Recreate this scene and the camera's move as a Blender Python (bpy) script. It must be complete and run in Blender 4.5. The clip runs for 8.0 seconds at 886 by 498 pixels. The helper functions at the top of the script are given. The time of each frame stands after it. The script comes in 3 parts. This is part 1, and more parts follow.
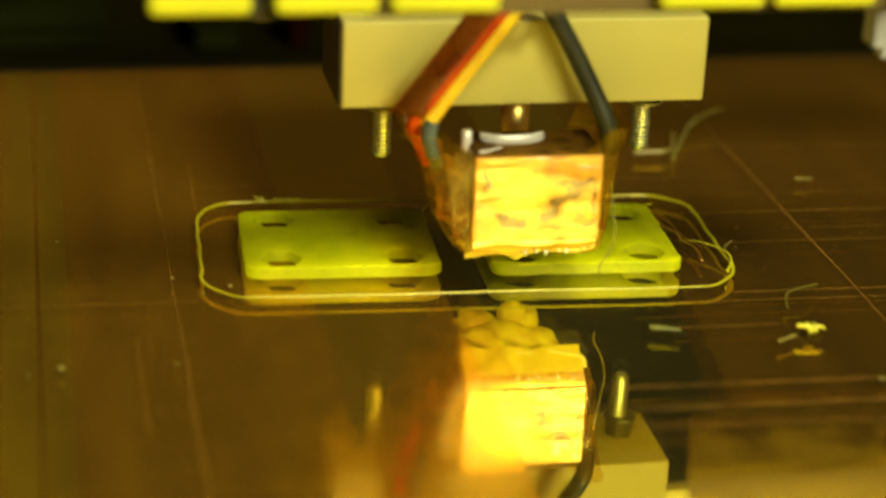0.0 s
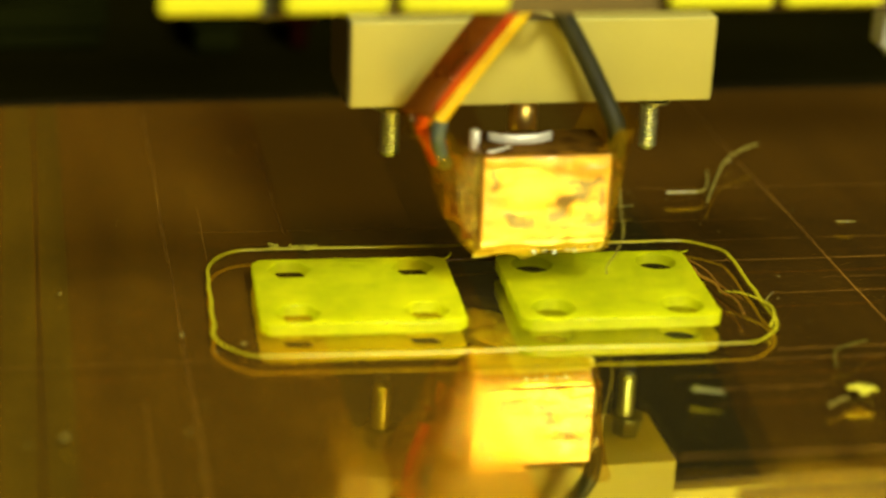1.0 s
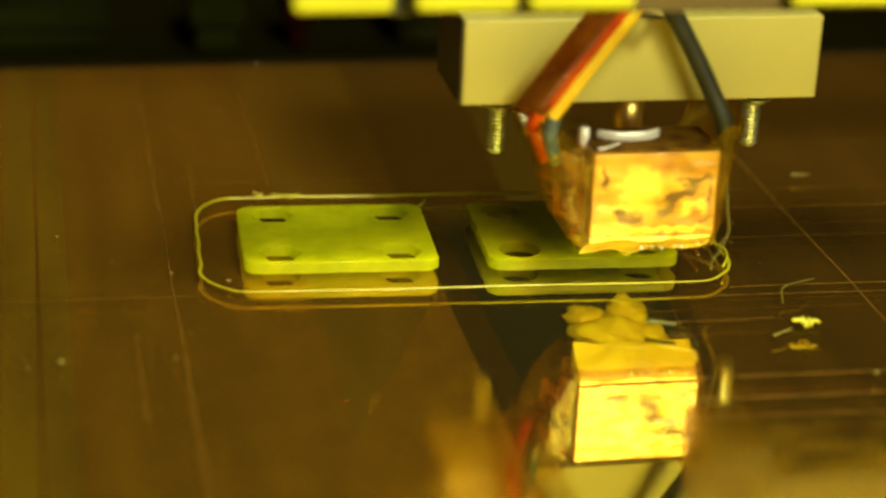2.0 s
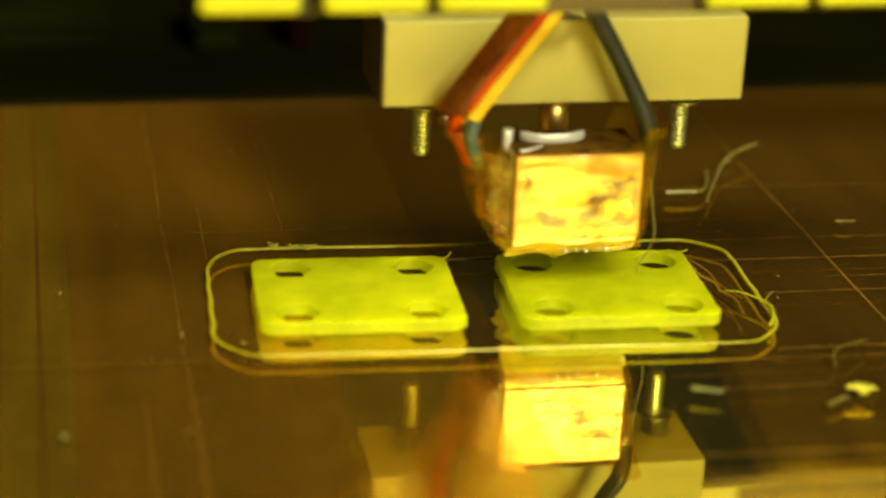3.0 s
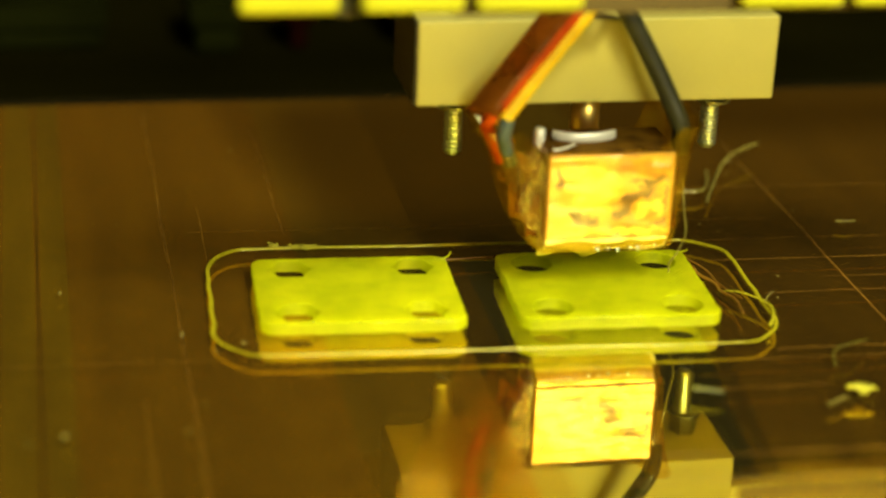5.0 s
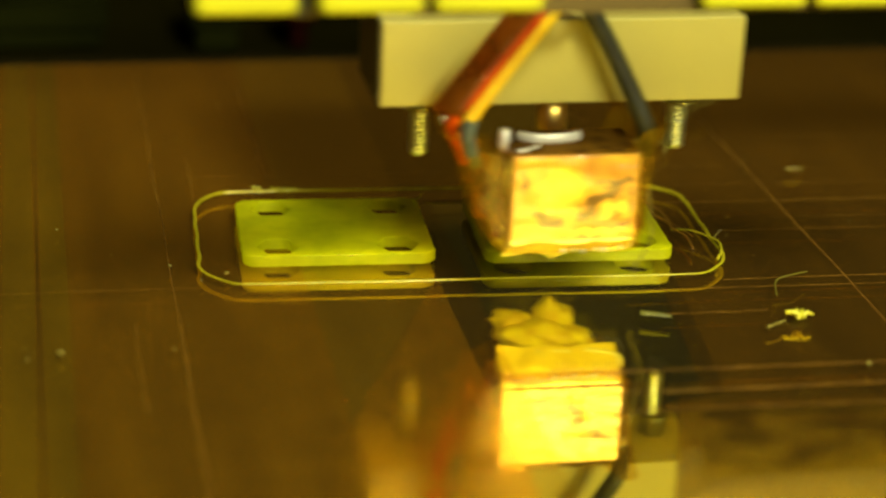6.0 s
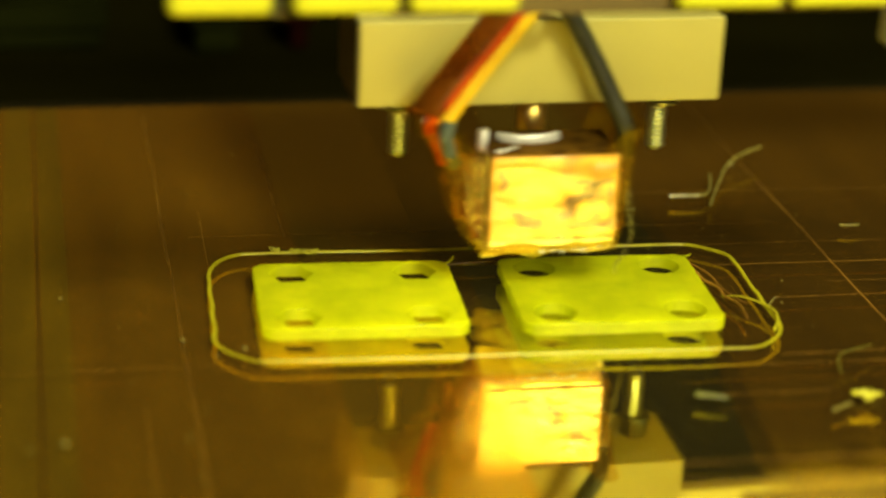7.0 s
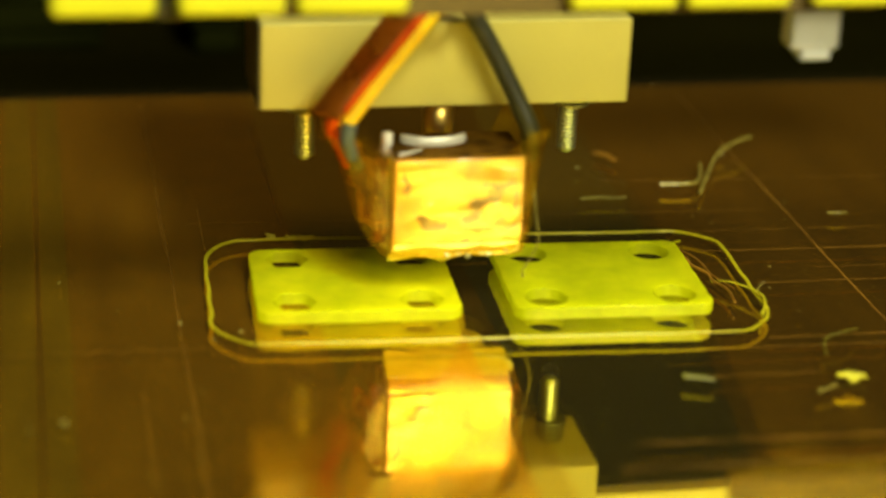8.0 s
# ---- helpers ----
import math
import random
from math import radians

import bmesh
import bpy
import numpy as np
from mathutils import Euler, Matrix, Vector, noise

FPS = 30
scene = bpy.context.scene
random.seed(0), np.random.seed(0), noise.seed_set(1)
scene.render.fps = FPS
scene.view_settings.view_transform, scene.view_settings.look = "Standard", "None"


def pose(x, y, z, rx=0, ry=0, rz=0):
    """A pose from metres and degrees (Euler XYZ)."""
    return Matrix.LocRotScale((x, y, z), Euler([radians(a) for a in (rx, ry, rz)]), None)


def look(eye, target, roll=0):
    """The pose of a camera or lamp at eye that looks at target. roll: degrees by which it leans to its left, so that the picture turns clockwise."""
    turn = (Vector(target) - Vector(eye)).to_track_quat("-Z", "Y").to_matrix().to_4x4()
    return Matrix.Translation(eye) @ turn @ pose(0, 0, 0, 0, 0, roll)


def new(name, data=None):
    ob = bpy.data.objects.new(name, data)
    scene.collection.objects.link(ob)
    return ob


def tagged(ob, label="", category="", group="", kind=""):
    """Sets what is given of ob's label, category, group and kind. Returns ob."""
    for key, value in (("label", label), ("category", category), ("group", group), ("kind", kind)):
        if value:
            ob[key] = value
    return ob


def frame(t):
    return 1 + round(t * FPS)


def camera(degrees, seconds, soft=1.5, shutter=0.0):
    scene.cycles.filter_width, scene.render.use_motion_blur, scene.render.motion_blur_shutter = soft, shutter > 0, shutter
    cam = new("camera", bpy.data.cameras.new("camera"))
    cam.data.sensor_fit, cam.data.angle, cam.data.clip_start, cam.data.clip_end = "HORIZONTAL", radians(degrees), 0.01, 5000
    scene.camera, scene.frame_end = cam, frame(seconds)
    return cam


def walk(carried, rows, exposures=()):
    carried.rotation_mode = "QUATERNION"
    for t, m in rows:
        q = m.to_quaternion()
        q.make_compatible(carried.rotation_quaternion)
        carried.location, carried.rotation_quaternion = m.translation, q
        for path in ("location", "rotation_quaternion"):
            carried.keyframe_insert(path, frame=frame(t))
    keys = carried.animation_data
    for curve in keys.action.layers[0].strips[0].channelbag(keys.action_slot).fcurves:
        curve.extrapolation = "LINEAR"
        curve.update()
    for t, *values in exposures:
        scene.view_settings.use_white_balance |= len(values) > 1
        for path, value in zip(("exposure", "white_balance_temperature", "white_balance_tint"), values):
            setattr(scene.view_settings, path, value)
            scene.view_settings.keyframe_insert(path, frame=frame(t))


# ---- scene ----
# camera on a tripod, looking down at the print bed of a desktop 3D printer
MM = 0.001
cam = camera(24.13, 8.0, soft=2.3, shutter=0.5)
eye = Vector((-87.60, -359.91, 154.73)) * MM
yaw, pitch = radians(11.793), radians(22.417)
ahead = Vector((math.sin(yaw) * math.cos(pitch), math.cos(yaw) * math.cos(pitch), -math.sin(pitch)))
still = look(eye, eye + ahead, 2.425)
walk(cam, [(0.0, still), (8.0, still)])
cam.data.dof.use_dof = True
cam.data.dof.focus_distance = 0.403
cam.data.dof.aperture_fstop = 8.0

# seconds, travel of the print head along x, travel of the bed along y, in millimetres
TRAVEL = (
    (0.0, 0.0, 0.0), (0.1, 2.0, 4.0), (0.2, 7.4, 3.3), (0.3, 9.6, 0.3), (0.4, 9.6, -3.3),
    (0.5, 6.0, -15.1), (0.6, 5.3, -17.6), (0.7, 8.9, -20.3), (0.8, 9.6, -24.1), (0.9, 6.9, -26.2),
    (1.0, 1.5, -25.3), (1.1, 0.2, -22.5), (1.2, 2.3, -18.1), (1.3, 5.0, -17.0), (1.4, 0.5, -17.6),
    (1.5, 0.5, -10.9), (1.6, 1.7, -6.2), (1.7, 7.7, -6.2), (1.8, 11.3, 0.3), (1.9, 10.8, 3.4),
    (2.0, 21.9, 2.5), (2.1, 22.7, 0.3), (2.2, 26.2, -6.5), (2.4, 25.5, -16.5), (2.6, 20.5, -23.5),
    (2.8, 13.5, -26.0), (3.0, 7.5, -25.0), (3.15, 4.0, -22.0), (3.3, 1.4, -18.1), (3.4, -0.1, -13.1),
    (3.5, -0.2, -7.8), (3.6, 2.3, -5.6), (3.7, 8.0, -4.4), (3.8, 10.2, 2.7), (3.9, 10.1, 4.1),
    (4.0, 20.8, 4.0), (4.1, 25.7, 3.3), (4.2, 23.8, -3.3), (4.4, 23.0, -13.0), (4.6, 20.5, -21.0),
    (4.8, 17.0, -25.0), (5.0, 13.5, -25.0), (5.15, 11.0, -23.0), (5.3, 8.7, -20.2), (5.4, 5.0, -16.4),
    (5.5, 0.0, -24.6), (5.6, -1.0, -21.9), (5.7, -0.7, -15.3), (5.8, -1.0, -5.0), (5.9, -0.7, 1.5),
    (6.0, 7.0, 6.1), (6.1, 14.1, 4.6), (6.2, 25.7, 4.0), (6.3, 33.5, 4.0), (6.4, 35.3, -5.0),
    (6.5, 34.8, -12.5), (6.6, 35.1, -23.0), (6.7, 33.5, -26.8), (6.8, 21.3, -27.8), (6.9, 14.1, -27.8),
    (7.0, 3.0, -27.3), (7.1, -0.8, -25.2), (7.2, -8.9, -23.0), (7.3, -13.1, -21.9), (7.4, -15.0, -26.2),
    (7.5, -18.3, -26.6), (7.6, -22.4, -24.6), (7.7, -24.3, -21.9), (7.8, -21.4, -18.1), (7.9, -18.3, -17.0),
    (8.0, -14.5, -20.3),
)

# ---- light: a window-like lamp high to the side and a lamp in front ----
world = bpy.data.worlds.new("world")
scene.world = world
world.use_nodes = True
world.node_tree.nodes["Background"].inputs[0].default_value = (1.0, 0.9, 0.6, 1)
world.node_tree.nodes["Background"].inputs[1].default_value = 0.015


def area_lamp(name, at, to, size, watts, colour):
    data = bpy.data.lights.new(name, "AREA")
    data.shape, data.size, data.energy, data.color = "DISK", size, watts, colour
    ob = new(name, data)
    ob.matrix_world = look(at, to)
    return ob


area_lamp("desk_lamp_light", (0.185, -0.74, 0.41), (0, 0, 0.02), 0.30, 6.6, (1.0, 0.93, 0.55))
area_lamp("room_light", (0.12, -0.60, 0.69), (0, 0, 0), 0.20, 13.8, (1.0, 0.93, 0.60))


# ---- materials ----
def material(name, base, rough=0.5, metal=0.0, second=None, scale=60.0, detail=4.0, bump=0.0, bump_scale=400.0,
             coat=0.0, sub=0.0, spec=0.5, ior=1.45, contrast=(0.35, 0.65), stretch=(1, 1, 1)):
    m = bpy.data.materials.new(name)
    m.use_nodes = True
    nt = m.node_tree
    b = nt.nodes["Principled BSDF"]
    b.inputs["Base Color"].default_value = (*base, 1)
    b.inputs["Roughness"].default_value = rough
    b.inputs["Metallic"].default_value = metal
    b.inputs["Coat Weight"].default_value = coat
    b.inputs["Coat Roughness"].default_value = 0.08
    b.inputs["Specular IOR Level"].default_value = spec
    b.inputs["IOR"].default_value = ior
    if sub:
        b.inputs["Subsurface Weight"].default_value = sub
        b.inputs["Subsurface Radius"].default_value = (1.0, 1.0, 0.3)
        b.inputs["Subsurface Scale"].default_value = 0.008
    co = nt.nodes.new("ShaderNodeTexCoord")
    mp = nt.nodes.new("ShaderNodeMapping")
    mp.inputs["Scale"].default_value = stretch
    nt.links.new(co.outputs["Object"], mp.inputs["Vector"])
    if second:
        n = nt.nodes.new("ShaderNodeTexNoise")
        n.inputs["Scale"].default_value, n.inputs["Detail"].default_value = scale, detail
        nt.links.new(mp.outputs["Vector"], n.inputs["Vector"])
        r = nt.nodes.new("ShaderNodeValToRGB")
        r.color_ramp.elements[0].position, r.color_ramp.elements[1].position = contrast
        r.color_ramp.elements[0].color, r.color_ramp.elements[1].color = (*base, 1), (*second, 1)
        nt.links.new(n.outputs["Fac"], r.inputs["Fac"])
        nt.links.new(r.outputs["Color"], b.inputs["Base Color"])
    if bump:
        n2 = nt.nodes.new("ShaderNodeTexNoise")
        n2.inputs["Scale"].default_value, n2.inputs["Detail"].default_value = bump_scale, 5
        nt.links.new(mp.outputs["Vector"], n2.inputs["Vector"])
        bp = nt.nodes.new("ShaderNodeBump")
        bp.inputs["Strength"].default_value, bp.inputs["Distance"].default_value = bump, 0.0004
        nt.links.new(n2.outputs["Fac"], bp.inputs["Height"])
        nt.links.new(bp.outputs["Normal"], b.inputs["Normal"])
    return m


def film_material(name, tint, clear=0.75, rough=0.08, ior=1.5, wrinkle=0.3, scale=180.0, body=(0.5, 0.28, 0.03), patch=0.0, gloss=(1.0, 1.0, 1.0), sheen=1.0):
    """Clear coloured film: light goes through it tinted, some of it scatters, and it has a gloss."""
    m = bpy.data.materials.new(name)
    m.use_nodes = True
    nt = m.node_tree
    nt.nodes.remove(nt.nodes["Principled BSDF"])
    out = nt.nodes["Material Output"]
    tr = nt.nodes.new("ShaderNodeBsdfTransparent")
    tr.inputs[0].default_value = (*tint, 1)
    di = nt.nodes.new("ShaderNodeBsdfDiffuse")
    di.inputs[0].default_value = (*body, 1)
    tl = nt.nodes.new("ShaderNodeBsdfTranslucent")
    tl.inputs[0].default_value = (*body, 1)
    gl = nt.nodes.new("ShaderNodeBsdfGlossy")
    gl.inputs["Roughness"].default_value = rough
    gl.inputs[0].default_value = (*gloss, 1)
    lw = nt.nodes.new("ShaderNodeLayerWeight")
    lw.inputs["Blend"].default_value = 0.5
    po = nt.nodes.new("ShaderNodeMath")
    po.operation = "POWER"
    po.inputs[1].default_value = 5.0
    fr = nt.nodes.new("ShaderNodeMath")
    fr.operation = "MULTIPLY_ADD"
    base = ((ior - 1) / (ior + 1)) ** 2
    fr.inputs[1].default_value, fr.inputs[2].default_value = (1 - base) * sheen, base * sheen
    nt.links.new(lw.outputs["Facing"], po.inputs[0])
    nt.links.new(po.outputs[0], fr.inputs[0])
    a, b, c = (nt.nodes.new("ShaderNodeMixShader") for _ in range(3))
    a.inputs[0].default_value, b.inputs[0].default_value = 0.4, clear
    if patch:
        pc = nt.nodes.new("ShaderNodeTexCoord")
        pn = nt.nodes.new("ShaderNodeTexNoise")
        pn.inputs["Scale"].default_value, pn.inputs["Detail"].default_value = 150, 4
        pm = nt.nodes.new("ShaderNodeMapRange")
        pm.inputs["From Min"].default_value, pm.inputs["From Max"].default_value = 0.35, 0.65
        pm.inputs["To Min"].default_value, pm.inputs["To Max"].default_value = clear - patch, min(clear + patch, 0.95)
        nt.links.new(pc.outputs["Object"], pn.inputs["Vector"])
        nt.links.new(pn.outputs["Fac"], pm.inputs["Value"])
        nt.links.new(pm.outputs[0], b.inputs[0])
    nt.links.new(di.outputs[0], a.inputs[1])
    nt.links.new(tl.outputs[0], a.inputs[2])
    nt.links.new(a.outputs[0], b.inputs[1])
    nt.links.new(tr.outputs[0], b.inputs[2])
    nt.links.new(fr.outputs[0], c.inputs[0])
    nt.links.new(b.outputs[0], c.inputs[1])
    nt.links.new(gl.outputs[0], c.inputs[2])
    nt.links.new(c.outputs[0], out.inputs[0])
    if wrinkle:
        co = nt.nodes.new("ShaderNodeTexCoord")
        n = nt.nodes.new("ShaderNodeTexNoise")
        n.inputs["Scale"].default_value, n.inputs["Detail"].default_value = scale, 3
        bp = nt.nodes.new("ShaderNodeBump")
        bp.inputs["Strength"].default_value, bp.inputs["Distance"].default_value = wrinkle, 0.001
        nt.links.new(co.outputs["Object"], n.inputs["Vector"])
        nt.links.new(n.outputs["Fac"], bp.inputs["Height"])
        for node in (gl, lw):
            nt.links.new(bp.outputs["Normal"], node.inputs["Normal"])
    return m


def print_material(name, lines):
    """Translucent printed plastic: layer lines on its sides, fine diagonal lines on top, groove shade in the colour."""
    m = material(name, (0.77, 0.845, 0.004), 0.45, sub=0.25, second=(0.95, 1.0, 0.008), detail=7.0, scale=190, spec=0.4, coat=0.5)
    nt = m.node_tree
    co = nt.nodes.new("ShaderNodeTexCoord")
    total = None
    for turn, size, amount in (((0, 0, radians(45)), 420.0, lines), ((0, radians(90), 0), 900.0, 0.6)):
        mp = nt.nodes.new("ShaderNodeMapping")
        mp.inputs["Rotation"].default_value = turn
        wv = nt.nodes.new("ShaderNodeTexWave")
        wv.inputs["Scale"].default_value, wv.inputs["Distortion"].default_value = size, 0.6
        wv.inputs["Detail Scale"].default_value = 0.4
        ml = nt.nodes.new("ShaderNodeMath")
        ml.operation = "MULTIPLY"
        ml.inputs[1].default_value = amount
        nt.links.new(co.outputs["Object"], mp.inputs["Vector"])
        nt.links.new(mp.outputs["Vector"], wv.inputs["Vector"])
        nt.links.new(wv.outputs["Fac"], ml.inputs[0])
        if total is None:
            ge = nt.nodes.new("ShaderNodeNewGeometry")
            sx = nt.nodes.new("ShaderNodeSeparateXYZ")
            up = nt.nodes.new("ShaderNodeMath")
            up.operation = "MULTIPLY"
            nt.links.new(ge.outputs["True Normal"], sx.inputs[0])
            nt.links.new(ml.outputs[0], up.inputs[0])
            nt.links.new(sx.outputs["Z"], up.inputs[1])
            ml = up
        if total is None:
            total = ml
        else:
            ad = nt.nodes.new("ShaderNodeMath")
            nt.links.new(total.outputs[0], ad.inputs[0])
            nt.links.new(ml.outputs[0], ad.inputs[1])
            total = ad
    bp = nt.nodes.new("ShaderNodeBump")
    bp.inputs["Strength"].default_value, bp.inputs["Distance"].default_value = 1.0, 0.0004
    nt.links.new(total.outputs[0], bp.inputs["Height"])
    pb = nt.nodes["Principled BSDF"]
    nt.links.new(bp.outputs["Normal"], pb.inputs["Normal"])
    # shade in the grooves is put into the colour: darker between the lines
    groove_shade = nt.nodes.new("ShaderNodeMapRange")
    groove_shade.inputs["To Min"].default_value, groove_shade.inputs["To Max"].default_value = 1.0 - 0.30 * lines, 1.05
    nt.links.new(total.outputs[0], groove_shade.inputs["Value"])
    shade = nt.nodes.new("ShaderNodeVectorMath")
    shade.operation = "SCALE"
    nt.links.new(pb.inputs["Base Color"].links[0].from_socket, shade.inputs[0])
    nt.links.new(groove_shade.outputs[0], shade.inputs["Scale"])
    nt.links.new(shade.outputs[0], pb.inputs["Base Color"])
    tl = nt.nodes.new("ShaderNodeBsdfTranslucent")
    tl.inputs[0].default_value = (0.94, 0.99, 0.015, 1)
    mx = nt.nodes.new("ShaderNodeMixShader")
    nt.links.new(shade.outputs[0], tl.inputs[0])
    mx.inputs[0].default_value = 0.64
    nt.links.new(pb.outputs[0], mx.inputs[1])
    nt.links.new(tl.outputs[0], mx.inputs[2])
    nt.links.new(mx.outputs[0], nt.nodes["Material Output"].inputs[0])
    return m


def tape_material(name, body, shine, rough):
    """Amber polyimide tape on polished metal: brown body colour under a mirror-like sheen."""
    m = bpy.data.materials.new(name)
    m.use_nodes = True
    nt = m.node_tree
    b = nt.nodes["Principled BSDF"]
    b.inputs["Roughness"].default_value = 0.5
    gl = nt.nodes.new("ShaderNodeBsdfGlossy")
    gl.inputs[0].default_value = (*shine, 1)
    gl.inputs["Roughness"].default_value = rough
    mix = nt.nodes.new("ShaderNodeAddShader")
    co = nt.nodes.new("ShaderNodeTexCoord")
    mp = nt.nodes.new("ShaderNodeMapping")
    mp.inputs["Scale"].default_value = (1.0, 0.12, 1.0)
    n = nt.nodes.new("ShaderNodeTexNoise")
    n.inputs["Scale"].default_value, n.inputs["Detail"].default_value = 90, 5
    r = nt.nodes.new("ShaderNodeValToRGB")
    r.color_ramp.elements[0].position, r.color_ramp.elements[1].position = 0.3, 0.7
    r.color_ramp.elements[0].color = (*(c * 0.75 for c in body), 1)
    r.color_ramp.elements[1].color = (*(c * 1.25 for c in body), 1)
    nt.links.new(co.outputs["Object"], mp.inputs["Vector"])
    nt.links.new(mp.outputs["Vector"], n.inputs["Vector"])
    nt.links.new(n.outputs["Fac"], r.inputs["Fac"])
    nt.links.new(r.outputs["Color"], b.inputs["Base Color"])
    b.inputs["Specular IOR Level"].default_value = 0.0
    n2 = nt.nodes.new("ShaderNodeTexNoise")
    n2.inputs["Scale"].default_value, n2.inputs["Detail"].default_value = 35, 4
    bp = nt.nodes.new("ShaderNodeBump")
    bp.inputs["Strength"].default_value, bp.inputs["Distance"].default_value = 0.02, 0.0003
    nt.links.new(mp.outputs["Vector"], n2.inputs["Vector"])
    nt.links.new(n2.outputs["Fac"], bp.inputs["Height"])
    nt.links.new(bp.outputs["Normal"], gl.inputs["Normal"])
    n3 = nt.nodes.new("ShaderNodeTexNoise")
    n3.inputs["Scale"].default_value, n3.inputs["Detail"].default_value = 140, 6
    mr = nt.nodes.new("ShaderNodeMapRange")
    mr.inputs["From Min"].default_value, mr.inputs["From Max"].default_value = 0.35, 0.65
    mr.inputs["To Min"].default_value, mr.inputs["To Max"].default_value = rough * 0.6, rough * 1.4
    nt.links.new(co.outputs["Object"], n3.inputs["Vector"])
    nt.links.new(n3.outputs["Fac"], mr.inputs["Value"])
    nt.links.new(mr.outputs[0], gl.inputs["Roughness"])
    nt.links.new(b.outputs[0], mix.inputs[0])
    nt.links.new(gl.outputs[0], mix.inputs[1])
    nt.links.new(mix.outputs[0], nt.nodes["Material Output"].inputs[0])
    return m


def heater_material(name):
    """Golden tape over metal: mottled, with soft brown burns on its face, under a creased clear coat."""
    m = material(name, (0.48, 0.255, 0.009), 0.36, metal=0.35, second=(0.31, 0.135, 0.004), scale=110, detail=5.0, coat=0.85, bump=0.4, bump_scale=190, contrast=(0.42, 0.66))
    nt = m.node_tree
    pb = nt.nodes["Principled BSDF"]
    co = nt.nodes.new("ShaderNodeTexCoord")
    wn = nt.nodes.new("ShaderNodeTexNoise")
    wn.inputs["Scale"].default_value, wn.inputs["Detail"].default_value = 380, 5
    bend = nt.nodes.new("ShaderNodeVectorMath")
    bend.operation = "MULTIPLY_ADD"
    bend.inputs[1].default_value = (0.0055, 0.0, 0.0055)
    nt.links.new(co.outputs["Object"], wn.inputs["Vector"])
    nt.links.new(wn.outputs["Color"], bend.inputs[0])
    nt.links.new(co.outputs["Object"], bend.inputs[2])

    def stains(colour, spots, strength):
        total = None
        for cx, cz, rx, rz, lean in spots:
            mp = nt.nodes.new("ShaderNodeMapping")
            mp.vector_type = "TEXTURE"
            mp.inputs["Location"].default_value = (cx * MM + 0.00275, -21.5 * MM, cz * MM + 0.00275)
            mp.inputs["Rotation"].default_value = (0, -lean, 0)
            mp.inputs["Scale"].default_value = (rx * MM, 3 * MM, rz * MM)
            ln = nt.nodes.new("ShaderNodeVectorMath")
            ln.operation = "LENGTH"
            mr = nt.nodes.new("ShaderNodeMapRange")
            mr.interpolation_type = "SMOOTHSTEP"
            mr.inputs["From Min"].default_value, mr.inputs["From Max"].default_value = 1.25, 0.55
            nt.links.new(bend.outputs[0], mp.inputs["Vector"])
            nt.links.new(mp.outputs[0], ln.inputs[0])
            nt.links.new(ln.outputs["Value"], mr.inputs["Value"])
            if total:
                mx = nt.nodes.new("ShaderNodeMath")
                mx.operation = "MAXIMUM"
                nt.links.new(total, mx.inputs[0])
                nt.links.new(mr.outputs[0], mx.inputs[1])
                total = mx.outputs[0]
            else:
                total = mr.outputs[0]
        fac = nt.nodes.new("ShaderNodeMath")
        fac.operation = "MULTIPLY"
        fac.inputs[1].default_value = strength
        nt.links.new(total, fac.inputs[0])
        mix = nt.nodes.new("ShaderNodeMix")
        mix.data_type = "RGBA"
        nt.links.new(fac.outputs[0], mix.inputs[0])
        nt.links.new(pb.inputs["Base Color"].links[0].from_socket, mix.inputs[6])
        mix.inputs[7].default_value = (*colour, 1)
        nt.links.new(mix.outputs[2], pb.inputs["Base Color"])

    stains((0.84, 0.62, 0.05), ((-2.6, 22.8, 4.2, 4.4, 0.1), (7.4, 18.8, 3.4, 1.4, 0.4), (-4.4, 19.0, 3.0, 0.9, 0.35), (1.0, 14.2, 11.0, 0.7, 0.03)), 0.6)
    stains((0.085, 0.042, 0.003), ((-4.6, 16.9, 3.3, 1.3, -0.35), (-6.4, 18.0, 0.9, 1.2, 0.2), (2.4, 18.2, 2.4, 1.1, 0.9), (5.2, 21.4, 4.8, 1.2, 0.55), (7.6, 24.2, 3.6, 0.8, 0.12), (9.4, 16.4, 1.4, 0.6, 0.6), (10.6, 21.0, 0.5, 2.4, 0.0), (-9.6, 25.0, 0.6, 2.2, 0.1)), 0.95)
    cn = nt.nodes.new("ShaderNodeTexNoise")
    cn.inputs["Scale"].default_value, cn.inputs["Detail"].default_value = 130, 4
    cm = nt.nodes.new("ShaderNodeMapping")
    cm.inputs["Rotation"].default_value = (0, radians(14), 0)
    cm.inputs["Scale"].default_value = (0.5, 1, 1.6)
    bp = nt.nodes.new("ShaderNodeBump")
    bp.inputs["Strength"].default_value, bp.inputs["Distance"].default_value = 1.0, 0.0014
    nt.links.new(co.outputs["Object"], cm.inputs["Vector"])
    nt.links.new(cm.outputs[0], cn.inputs["Vector"])
    nt.links.new(cn.outputs["Fac"], bp.inputs["Height"])
    nt.links.new(bp.outputs["Normal"], pb.inputs["Coat Normal"])
    pb.inputs["Coat Roughness"].default_value = 0.15
    pb.inputs["Coat IOR"].default_value = 1.7
    return m


